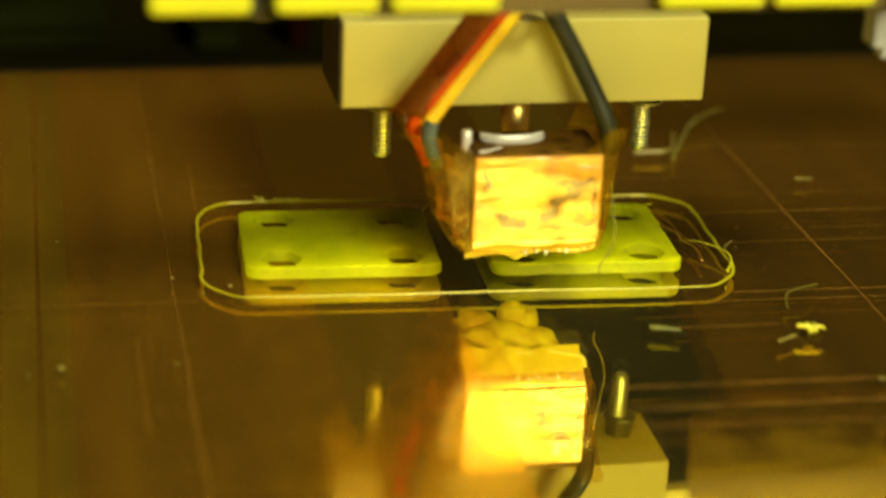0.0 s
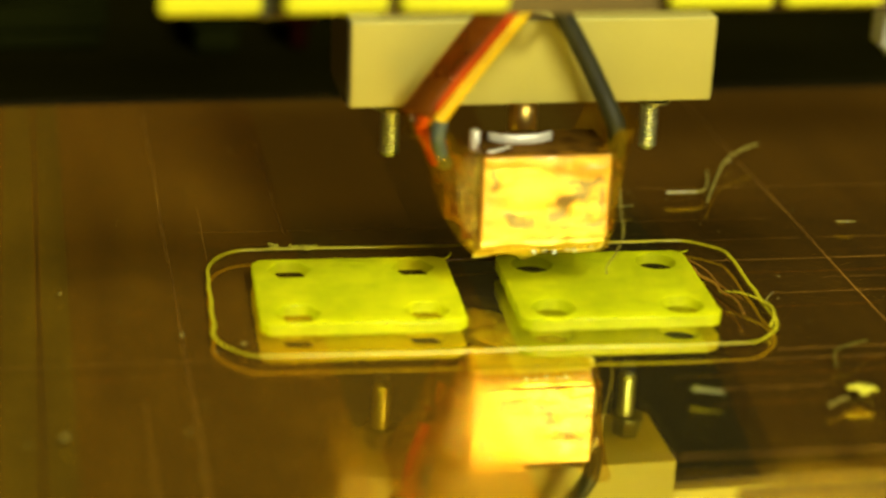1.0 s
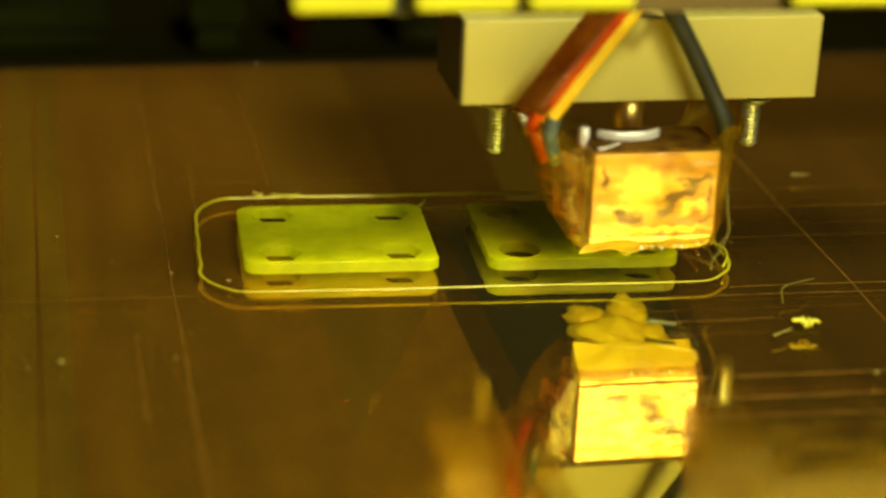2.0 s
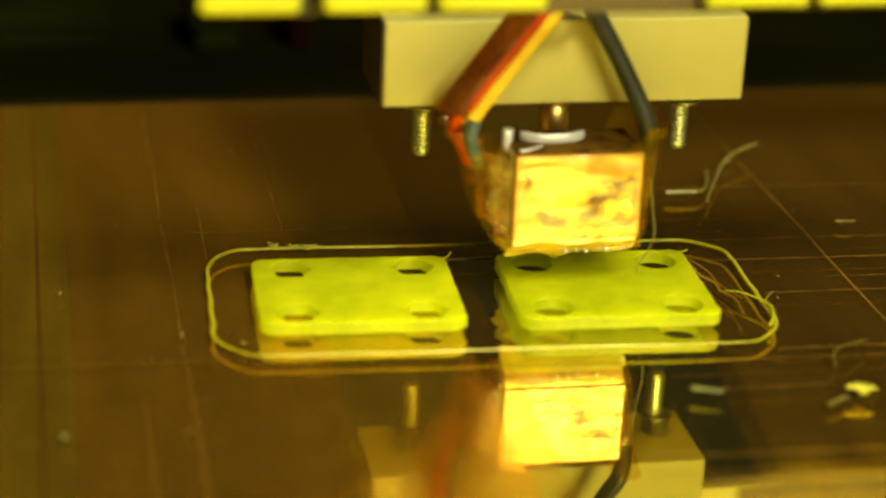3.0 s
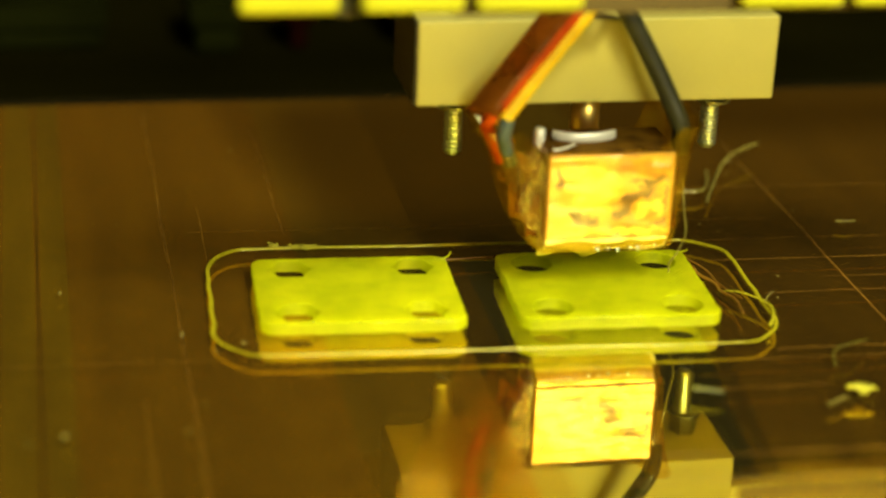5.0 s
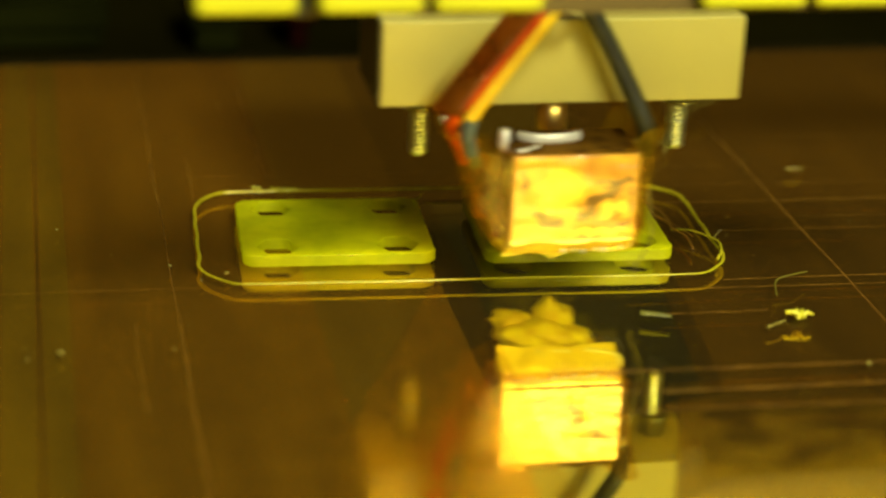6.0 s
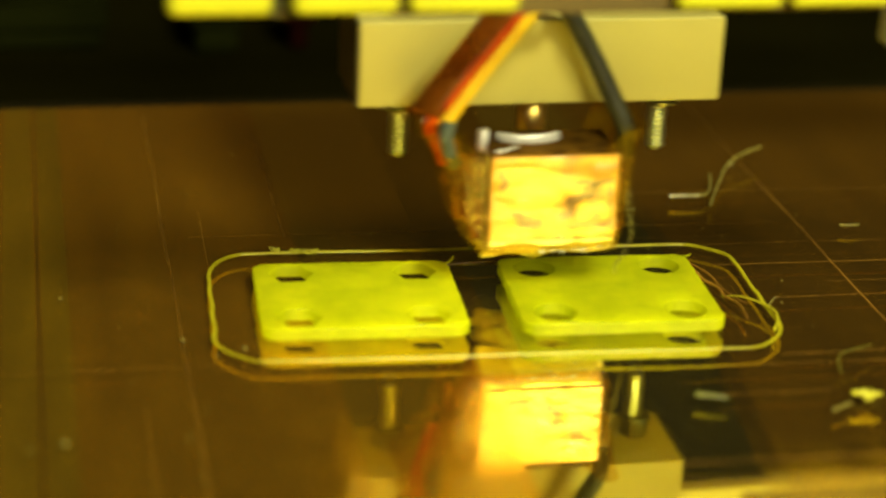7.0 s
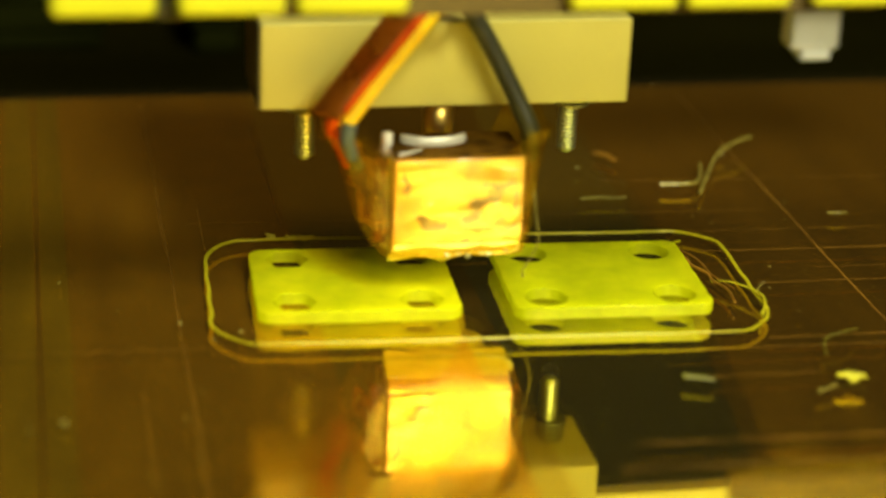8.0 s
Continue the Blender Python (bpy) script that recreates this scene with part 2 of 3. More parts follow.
BED_BOUNCE = material("bed_bounce_wall", (0.100, 0.056, 0.006), 0.8, second=(0.072, 0.040, 0.004), scale=3, bump=0.2, bump_scale=80)
WALL = material("brown_wall", (0.011, 0.0065, 0.001), 0.8, second=(0.008, 0.005, 0.0008), scale=3, bump=0.2, bump_scale=80)
CEIL = material("brown_ceiling", (0.12, 0.09, 0.03), 0.9, second=(0.09, 0.07, 0.02), scale=2)
DARK = material("dark_table_top", (0.0055, 0.0050, 0.0007), 0.9, spec=0.0, second=(0.009, 0.008, 0.0010), scale=12, bump=0.2, bump_scale=200)
CARD = material("dark_clutter", (0.006, 0.006, 0.0015), 0.9, spec=0.0, second=(0.016, 0.015, 0.003), scale=30)
GREEN = material("dark_green_clutter", (0.006, 0.007, 0.0012), 0.9, spec=0.0, second=(0.011, 0.013, 0.002), scale=30)
RUST = material("dark_red_clutter", (0.010, 0.002, 0.001), 0.9, spec=0.0, second=(0.015, 0.003, 0.002), scale=30)
DEEP = tape_material("glossy_dark_tape", (0.023, 0.0105, 0.0002), (0.70, 0.50, 0.04), 0.09)
TAPE_BLEND = tape_material("tape_blend", (0.013, 0.006, 0.0002), (0.78, 0.62, 0.08), 0.06)
TAPE = tape_material("amber_tape", (0.053, 0.0248, 0.0003), (0.80, 0.50, 0.03), 0.15)
SHINY = tape_material("shiny_tape", (0.047, 0.0245, 0.0004), (0.80, 0.57, 0.06), 0.045)
WORN = tape_material("worn_tape", (0.022, 0.0110, 0.0003), (0.42, 0.28, 0.02), 0.18)
OVERLAP = tape_material("doubled_tape", (0.060, 0.033, 0.0004), (0.55, 0.42, 0.03), 0.15)
BARE = tape_material("bare_bed_metal", (0.003, 0.002, 0.0003), (0.90, 0.80, 0.17), 0.025)
RESIN = material("tape_edge", (0.26, 0.13, 0.012), 0.35, second=(0.11, 0.05, 0.004), scale=200, stretch=(1, 0.2, 1))
BLOCK = material("cream_plastic", (0.45, 0.41, 0.095), 0.45, second=(0.41, 0.37, 0.080), scale=40, bump=0.12, bump_scale=900)
YELLOW = material("yellow_plastic", (0.47, 0.47, 0.010), 0.4, second=(0.41, 0.41, 0.010), scale=60, bump=0.05)
SIDE_SHADE = material("block_side_shade", (0.035, 0.026, 0.004), 0.6, second=(0.024, 0.018, 0.003), scale=90)
BOARD = material("brown_board", (0.085, 0.056, 0.006), 0.6, second=(0.05, 0.032, 0.004), scale=90, bump=0.2, stretch=(0.2, 1, 1))
STEEL = material("zinc_plated_steel", (0.90, 0.97, 0.85), 0.36, metal=1.0, second=(0.78, 0.84, 0.66), scale=300)
DULL = material("dull_steel", (0.36, 0.37, 0.22), 0.4, metal=0.9, second=(0.26, 0.27, 0.15), scale=300)
BRASS = material("brass", (0.95, 0.70, 0.18), 0.38, metal=1.0, second=(0.7, 0.45, 0.12), scale=200)
LIT_FOLD = material("lit_underside_foil", (0.95, 0.84, 0.14), 0.45, second=(0.90, 0.72, 0.06), scale=170, bump=1.0, bump_scale=260, coat=1.0)
# steel of the rods, and the bright pieces that stand in for film glints
STEEL_GLINT = material("bright_steel_and_glints", (0.92, 0.92, 0.84), 0.42, metal=0.45, bump=0.2, bump_scale=300)
FOIL = heater_material("taped_heater_block")
PAD = material("charred_pad", (0.055, 0.026, 0.003), 0.8, spec=0.05, second=(0.15, 0.075, 0.006), scale=220, bump=0.6)
GREASE = material("plastic_residue", (0.86, 0.80, 0.04), 0.4, second=(0.60, 0.45, 0.02), scale=260, bump=0.4)
FILM = film_material("amber_film", (0.95, 0.77, 0.28), 0.93, wrinkle=0.45, rough=0.14, body=(0.62, 0.40, 0.012), patch=0.14, gloss=(1.0, 0.88, 0.50), sheen=0.55)
AMBER = film_material("dark_amber_film", (0.90, 0.62, 0.10), 0.55, wrinkle=0.6, rough=0.2, body=(0.66, 0.33, 0.006), patch=0.4, gloss=(1.0, 0.85, 0.50), sheen=0.4)
SCORCHED = film_material("scorched_film", (0.55, 0.20, 0.02), 0.35, wrinkle=0.6, rough=0.2, body=(0.20, 0.055, 0.003), patch=0.3, gloss=(0.9, 0.7, 0.40), sheen=0.5)
GLASS = film_material("clear_glass", (0.97, 0.97, 0.93), 0.995, rough=0.012, ior=1.3, wrinkle=0, body=(0.3, 0.3, 0.25), sheen=0.35)
RED = material("red_wire", (0.60, 0.085, 0.002), 0.6, spec=0.1, second=(0.45, 0.05, 0.002), scale=200)
GOLD = material("yellow_wire", (0.92, 0.66, 0.012), 0.45, spec=0.25, second=(0.80, 0.50, 0.010), scale=200)
SLEEVE = film_material("brown_sleeve", (0.88, 0.55, 0.16), 0.42, body=(0.26, 0.085, 0.006), wrinkle=0.6, rough=0.3, gloss=(0.8, 0.5, 0.2), sheen=0.6, patch=0.3)
BLACK = material("black_wire", (0.018, 0.020, 0.008), 0.45, second=(0.032, 0.034, 0.014), scale=200, coat=0.2)
BLUE = material("blue_grey_wire", (0.07, 0.10, 0.09), 0.45, second=(0.045, 0.065, 0.06), scale=200)
WHITE = material("white_plastic", (0.36, 0.38, 0.38), 0.5, second=(0.30, 0.32, 0.31), scale=80)
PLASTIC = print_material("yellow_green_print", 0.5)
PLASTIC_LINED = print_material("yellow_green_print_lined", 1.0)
SKIRT = film_material("thin_printed_line", (0.80, 0.82, 0.20), 0.26, rough=0.3, wrinkle=0, body=(0.58, 0.56, 0.014), gloss=(1.0, 0.92, 0.5))
THREAD = material("yellow_green_thread", (0.42, 0.40, 0.010), 0.45, sub=0.2, spec=0.25, second=(0.27, 0.27, 0.008), scale=500)
CHIP = material("olive_chip", (0.11, 0.11, 0.006), 0.5, second=(0.07, 0.07, 0.005), scale=400)
SCRAP = material("yellow_scrap", (0.48, 0.47, 0.02), 0.5, second=(0.30, 0.29, 0.015), scale=300)
PALE = material("pale_thread", (0.21, 0.19, 0.034), 0.4, second=(0.14, 0.12, 0.020), scale=500, coat=0.3)


# ---- mesh helpers ----
def part(name, bm, mat, parent=None, label="", smooth=False):
    me = bpy.data.meshes.new(name)
    bm.to_mesh(me)
    bm.free()
    me.materials.append(mat)
    if smooth:
        for f in me.polygons:
            f.use_smooth = True
    ob = new(name, me)
    if parent:
        ob.parent = parent
    if label:
        ob["label"] = label
    return ob


def box(x0, x1, y0, y1, z0, z1, bevel=0.3, segments=2):
    """A box in millimetres with rounded edges."""
    bm = bmesh.new()
    bmesh.ops.create_cube(bm, size=1)
    for v in bm.verts:
        v.co = Vector(((x0 + x1) / 2 + v.co.x * (x1 - x0), (y0 + y1) / 2 + v.co.y * (y1 - y0), (z0 + z1) / 2 + v.co.z * (z1 - z0))) * MM
    if bevel:
        bmesh.ops.bevel(bm, geom=bm.edges[:], offset=bevel * MM, segments=segments, profile=0.5, affect="EDGES")
    return bm


def lathe(profile, centre=(0, 0, 0), n=24, squash=1.0):
    """A turned body: profile rows of radius and height in millimetres, closed at both ends."""
    bm = bmesh.new()
    rings = []
    for r, z in profile:
        rings.append([bm.verts.new(((centre[0] + r * math.cos(2 * math.pi * i / n)) * MM,
                                    (centre[1] + squash * r * math.sin(2 * math.pi * i / n)) * MM, (centre[2] + z) * MM)) for i in range(n)])
    for a, b in zip(rings, rings[1:]):
        for i in range(n):
            bm.faces.new((a[i], a[(i + 1) % n], b[(i + 1) % n], b[i]))
    bm.faces.new(rings[0][::-1])
    bm.faces.new(rings[-1])
    bmesh.ops.recalc_face_normals(bm, faces=bm.faces[:])
    return bm


def smooth_line(points, steps=6, closed=False):
    pts = [Vector(p) for p in points]
    n = len(pts)
    out = []
    for i in range(n if closed else n - 1):
        if closed:
            a, b, c, d = (pts[(i + k - 1) % n] for k in range(4))
        else:
            a, b, c, d = pts[max(i - 1, 0)], pts[i], pts[i + 1], pts[min(i + 2, n - 1)]
        for k in range(steps):
            t = k / steps
            out.append(0.5 * (2 * b + (c - a) * t + (2 * a - 5 * b + 4 * c - d) * t * t + (3 * b - a - 3 * c + d) * t ** 3))
    if not closed:
        out.append(pts[-1])
    return out


def tube(points, radius, n=10, closed=False, steps=6, wobble=0.0, flat=1.0, taper=0.0, into=None):
    """A round cord along points, in millimetres."""
    line = smooth_line(points, steps, closed)
    bm = into or bmesh.new()
    rings = []
    m = len(line)
    for i, p in enumerate(line):
        q = line[(i + 1) % m] if closed or i + 1 < m else p
        o = line[i - 1] if closed or i else p
        way = (q - o).normalized()
        side = way.cross(Vector((0, 0, 1)))
        side = side.normalized() if side.length > 1e-4 else Vector((1, 0, 0))
        up = side.cross(way)
        r = radius * (1 + wobble * noise.noise(p * 0.7)) * (1 - taper * i / m)
        shift = Vector((noise.noise(p * 0.31), noise.noise(p * 0.31 + Vector((7, 3, 1))), 0)) * wobble * radius
        rings.append([bm.verts.new((p + shift + side * r * math.cos(2 * math.pi * k / n) + up * r * flat * math.sin(2 * math.pi * k / n)) * MM) for k in range(n)])
    pairs = list(zip(rings, rings[1:])) + ([(rings[-1], rings[0])] if closed else [])
    for a, b in pairs:
        for k in range(n):
            bm.faces.new((a[k], a[(k + 1) % n], b[(k + 1) % n], b[k]))
    if not closed:
        bm.faces.new(rings[0][::-1])
        bm.faces.new(rings[-1])
    return bm


def outline(points, z0, z1, holes=(), bevel=0.25):
    """A plate with holes, cut from an outline in millimetres: a filled curve turned into a mesh."""
    cu = bpy.data.curves.new("outline", "CURVE")
    cu.dimensions, cu.fill_mode = "2D", "BOTH"
    cu.extrude, cu.bevel_depth, cu.bevel_resolution = (z1 - z0) / 2 * MM - bevel * MM, bevel * MM, 2
    cu.offset = -bevel * MM
    for loop in (points, *holes):
        sp = cu.splines.new("POLY")
        sp.points.add(len(loop) - 1)
        for q, (x, y) in zip(sp.points, loop):
            q.co = (x * MM, y * MM, 0, 1)
        sp.use_cyclic_u = True
    ob = bpy.data.objects.new("outline", cu)
    me = bpy.data.meshes.new_from_object(ob)
    bm = bmesh.new()
    bm.from_mesh(me)
    bmesh.ops.translate(bm, verts=bm.verts[:], vec=(0, 0, (z0 + z1) / 2 * MM))
    bmesh.ops.remove_doubles(bm, verts=bm.verts[:], dist=1e-6)
    bpy.data.objects.remove(ob)
    bpy.data.curves.remove(cu)
    bpy.data.meshes.remove(me)
    return bm


def rounded(w, d, r, n=6):
    pts = []
    for cx, cy, a0 in ((w / 2 - r, d / 2 - r, 0), (-w / 2 + r, d / 2 - r, 90), (-w / 2 + r, -d / 2 + r, 180), (w / 2 - r, -d / 2 + r, 270)):
        for k in range(n + 1):
            a = radians(a0 + 90 * k / n)
            pts.append((cx + r * math.cos(a), cy + r * math.sin(a)))
    return pts


def worn(loop, amount):
    """The same outline in short steps, a little uneven."""
    out = []
    for i, (x, y) in enumerate(loop):
        nx, ny = loop[(i + 1) % len(loop)]
        k = max(1, int(math.hypot(nx - x, ny - y) / 0.7))
        for j in range(k):
            p = Vector((x + (nx - x) * j / k, y + (ny - y) * j / k, 0))
            q = p + amount * (noise.noise_vector(p * 0.9) + 0.6 * noise.noise_vector(p * 0.25))
            out.append((q.x, q.y))
    return out


def ring_points(cx, cy, r, n, turn=0.0):
    return [(cx + r * math.cos(2 * math.pi * (i + turn) / n), cy + r * math.sin(2 * math.pi * (i + turn) / n)) for i in range(n)]


def thing(name, label, category, group="", kind=""):
    return tagged(new(name), label, category, group, kind)


# ---- the room: table, floor, walls, ceiling ----
def slab(name, x0, x1, y0, y1, z0, z1, mat, label, category):
    return tagged(part(name, box(x0, x1, y0, y1, z0, z1, 0), mat), label, category, kind="structure")


TABLE_Z = -12.0
slab("floor", -1000, 1000, -1100, 1000, -820, -760, CARD, "dark floor under the work table", "floor")
slab("ceiling", -1000, 1000, -1100, 1000, 1300, 1360, CEIL, "brown plain ceiling of the workroom", "ceiling")
slab("wall_north", -1000, 1000, 1000, 1060, 390, 1300, WALL, "brown plain wall behind the work table", "wall")
# unseen, and lighter than the wall above, so the bed's back mirrors brown
slab("wall_north_lower", -1000, 1000, 1000, 1060, -760, 390, BED_BOUNCE, "unseen lower wall in lighter brown, mirrored as a glow in the bed", "wall")
slab("wall_south", -1000, 1000, -1160, -1100, -760, 1300, WALL, "brown plain wall of the workroom", "wall")
slab("wall_east", 1000, 1060, -1100, 1000, -760, 1300, WALL, "brown plain wall of the workroom", "wall")
slab("wall_west", -1060, -1000, -1100, 1000, -760, 1300, WALL, "brown plain wall of the workroom", "wall")


def work_table():
    t = thing("work_table", "black work table under the printer", "table")
    part("tabletop", box(-700, 700, -450, 700, TABLE_Z - 30, TABLE_Z, 3), DARK, t)
    for x in (-670, 610):
        for y in (-420, 610):
            part("leg", box(x, x + 60, y, y + 60, -760, TABLE_Z - 30, 3), DARK, t)


work_table()


def gantry():
    """The bridge that the extruder slides along: two uprights and two smooth rods."""
    g = thing("printer_gantry", "dark printer gantry with two steel rods above the bed", "printer frame")
    for x in (-330, 300):
        part("upright", box(x, x + 30, 0, 50, TABLE_Z, 190, 1.5), DARK, g)
    for z in (104, 134):
        part("rod", tube([(-330, 25, z), (0, 25, z), (330, 25, z)], 4.0, 16), STEEL_GLINT, g, "polished steel rod", True)
    return g


gantry()


# ---- things that slide with the bed ----
RIDERS = []


def rides(ob, x=0.0, y=0.0, z=0.0, turn=0.0):
    """Remember that ob slides with the bed; its place when the bed's travel is nought."""
    RIDERS.append((ob, x, y, z, turn))
    return ob


BED_X0, BED_X1, BED_Y0, BED_Y1 = -136, 160, -150, 131
MIRROR_Z = -1.4


def print_bed():
    bed = thing("print_bed", "flat heated print bed under glass, covered in strips of amber tape", "print bed")
    part("base_plate", box(BED_X0, BED_X1, BED_Y0, BED_Y1, TABLE_Z + 0.05, MIRROR_Z - 0.06, 0.8), BARE, bed, "dark polished metal base plate")
    seams = [-136, -114, -89, -64.2, -39.3]
    part("tape_strip", outline([(-39.28, BED_Y0 + 1), (-14.1, BED_Y0 + 1), (-14.1, -9.0), (-39.28, -68.2)], MIRROR_Z - 0.05, MIRROR_Z, (), 0.004), TAPE, bed, "dull amber tape strip")
    part("tape_strip", outline([(-39.28, -67.8), (-14.1, -8.6), (-14.1, BED_Y1 - 1), (-39.28, BED_Y1 - 1)], MIRROR_Z - 0.05, MIRROR_Z, (), 0.004), SHINY, bed, "shiny olive tape strip")
    part("tape_strip", outline([(-14.0, BED_Y0 + 1), (-8.6, BED_Y0 + 1), (-7.8, BED_Y1 - 1), (-14.0, BED_Y1 - 1)], MIRROR_Z - 0.05, MIRROR_Z, (), 0.004), TAPE_BLEND, bed, "narrow shiny tape strip")
    part("tape_strip", outline([(23.0 - 7.6, BED_Y0 + 1), (65.6, BED_Y0 + 1), (65.6, BED_Y1 - 1), (36.5, BED_Y1 - 1), (36.2, 25), (31.0, -22), (25.1, -71)], MIRROR_Z - 0.05, MIRROR_Z, (), 0.004), DEEP, bed, "dark tape strip with a slanted edge")
    # strip of in-between tone added to soften the dark tape's slanted edge
    part("edge_blend", outline([(23.0 - 11.0, BED_Y0 + 1), (23.0 - 7.7, BED_Y0 + 1), (25.0, -71), (30.9, -22), (36.1, 25), (36.4, BED_Y1 - 1), (33.4, BED_Y1 - 1), (33.0, 25), (27.6, -22), (21.6, -71)], MIRROR_Z - 0.05, MIRROR_Z, (), 0.004), TAPE_BLEND, bed, "narrow strip of in-between tone along the tape")
    part("tape_strip", outline([(-13.9, 31), (8.0, 29), (14.0, BED_Y1 - 1), (-13.9, BED_Y1 - 1)], MIRROR_Z + 0.01, MIRROR_Z + 0.05, (), 0.004), DEEP, bed, "dark tape strip behind the prints")
    part("tape_patch", outline([(17.5, -64), (140, -67), (140, BED_Y0 + 1), (-12, BED_Y0 + 1), (8.6, -92)], MIRROR_Z + 0.01, MIRROR_Z + 0.05, (), 0.004), WORN, bed, "dull amber tape patch near the front edge")
    for a, b in list(zip(seams, seams[1:])) + [(65.7, 88), (88, 113), (113, 138), (138, 160)]:
        part("tape_strip", box(a + (0.12 if a == -89 else 0.02), b - (0.12 if b == -89 else 0.02), BED_Y0 + 1, BED_Y1 - 1, MIRROR_Z - 0.05, MIRROR_Z, 0), TAPE if a < 0 else DEEP, bed, "amber tape strip")
    for x, w in ((-64.2, 0.07), (65.7, 0.13)):
        part("tape_edge", tube([(x + 0.1 * math.sin(y * 0.11 + x), y, MIRROR_Z + 0.02) for y in range(BED_Y0 + 2, BED_Y1, 8)], w, 8, flat=0.12, wobble=0.5), RESIN, bed,
             "raised overlapping tape edge")
    for x, y0, y1, w in ((-64.5, 34, 72, 0.05), (-56.7, 34, 66, 0.05), (-40.6, 46, 112, 0.06), (-72.0, -60, -20, 0.04)):
        part("tape_crease", tube([(x + 0.15 * math.sin(y * 0.13 + x), y, MIRROR_Z + 0.02) for y in range(y0, y1, 7)], w, 6, flat=0.15, wobble=0.8), RESIN, bed, "fine crease in the tape")
    for a, b in ((-95.5, -89.6), (-88.4, -83.5)):
        part("tape_overlap", box(a, b, BED_Y0 + 1, BED_Y1 - 1, MIRROR_Z + 0.004, MIRROR_Z + 0.05, 0), OVERLAP, bed, "olive doubled tape overlap")
    pane = part("glass_pane", box(BED_X0, BED_X1, BED_Y0, BED_Y1, MIRROR_Z + 0.12, -0.01, 0.1), GLASS, bed, "clear glass pane")
    pane.visible_shadow = False
    rnd = random.Random(4)
    for y, x0, x1, w in ((22.6, 40, 150, 0.10), (33, 18, 100, 0.05), (6.3, 46, 150, 0.09), (13, 60, 150, 0.05), (-14.5, -130, -60, 0.05), (-18, 40, 150, 0.10),
                         (44, -60, 60, 0.05), (-56, 5, 150, 0.15), (-64, 0, 150, 0.2), (-71, 5, 150, 0.15), (-32.8, 24, 44, 0.10), (62, 30, 150, 0.06), (-22, 20, 150, 0.08)):
        bm = bmesh.new()
        tube([(x0 + (x1 - x0) * k / 6, y - 0.022 * (x0 + (x1 - x0) * k / 6) + rnd.uniform(-0.2, 0.2), 0.0) for k in range(7)], w, 5, steps=3, flat=0.2, into=bm, wobble=0.8)
        part("scratch", bm, RESIN, bed)
    return rides(bed)


print_bed()


PLATE_Z = 2.25


def printed_plate(label, w, d, sides, mat, notch, r, hx, hy):
    holes = [ring_points(sx * hx, sy * hy, r, sides) for sx in (-1, 1) for sy in (-1, 1)]
    p = tagged(part("printed_plate", outline(worn(rounded(w, d, 2.6), 0.2), 0.02, PLATE_Z, holes, 0.18), mat), label, "printed part", "printed parts on the bed")
    part("corner_string", tube([(w / 2 - 2, d / 2 - 1.8, PLATE_Z - 0.15), (w / 2 + 0.2, d / 2 - 1.4, PLATE_Z + 0.15), (w / 2 + 1.2, d / 2 - 0.4, PLATE_Z + 0.6 + notch)], 0.25, 6, taper=0.6), mat, p)
    return p


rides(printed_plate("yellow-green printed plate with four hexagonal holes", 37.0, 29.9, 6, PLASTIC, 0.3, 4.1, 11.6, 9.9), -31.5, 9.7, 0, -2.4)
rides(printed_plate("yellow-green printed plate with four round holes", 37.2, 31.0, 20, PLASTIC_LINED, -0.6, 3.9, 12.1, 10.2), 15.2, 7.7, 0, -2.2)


def skirt():
    sk = thing("printed_skirt", "thin yellow-green printed outline running round both plates", "printed outline")
    loop = [(x, y) for x, y in rounded(102.5, 48.5, 10, 4)]
    pts = []
    for i, (x, y) in enumerate(loop):
        pts.append((x + 0.25 * math.sin(i * 1.7), y + 0.2 * math.sin(i * 2.3), 0.28))
        nx, ny = loop[(i + 1) % len(loop)]
        if math.hypot(nx - x, ny - y) > 12:
            for k in range(1, 8):
                pts.append((x + (nx - x) * k / 8 + 0.12 * math.sin(k * 2.1), y + (ny - y) * k / 8 + 0.15 * math.sin(k * 1.3 + i), 0.28))
    part("outer_loop", tube(pts, 0.27, 8, True, 4, 0.3, 0.5), SKIRT, sk)
    inner = [(x * 0.994, y * 0.987 - 0.2, 0.2) for x, y, z in pts]
    part("inner_loop", tube(inner, 0.12, 6, True, 4, 0.6, 0.8), SKIRT, sk)
    part("curled_tip", tube([(49.4, -17.6, 0.4), (51.1, -14.0, 0.8), (51.5, -10.5, 1.1), (50.2, -7.0, 1.0), (47.2, -3.4, 0.9), (44.0, -1.8, 0.3)], 0.3, 7, taper=0.75), THREAD, sk, "curled raised tip")
    part("whisker", tube([(51.0, -8, 0.6), (52.2, -6.6, 1.2), (53.0, -6.2, 1.8), (52.8, -7.4, 2.4)], 0.12, 5), PALE, sk)
    for k, (x, y) in enumerate(((-38, 24.2), (-33.5, 24.0), (-31, 23.4))):
        rnd = random.Random(k)
        part("string_knot", tube([(x + rnd.uniform(-1.6, 1.6), y + rnd.uniform(-0.8, 0.8), rnd.uniform(0.3, 1.2)) for _ in range(9)], 0.10, 5, wobble=0.3), SCRAP, sk, "tangled pale string")
    return rides(sk, -7.0, 9.6, 0, -2.3)


skirt()


def shred(name, label, points, radius, mat=None, flat=1.0, at=(0, 0)):
    cx = sum(p[0] for p in points) / len(points)
    cy = sum(p[1] for p in points) / len(points)
    ob = part(name, tube([(p[0] - cx, p[1] - cy, p[2]) for p in points], radius, 7, wobble=0.3, flat=flat, taper=0.2), mat or PALE)
    return rides(tagged(ob, label, "plastic scrap", "scraps of plastic on the bed"), cx, cy)


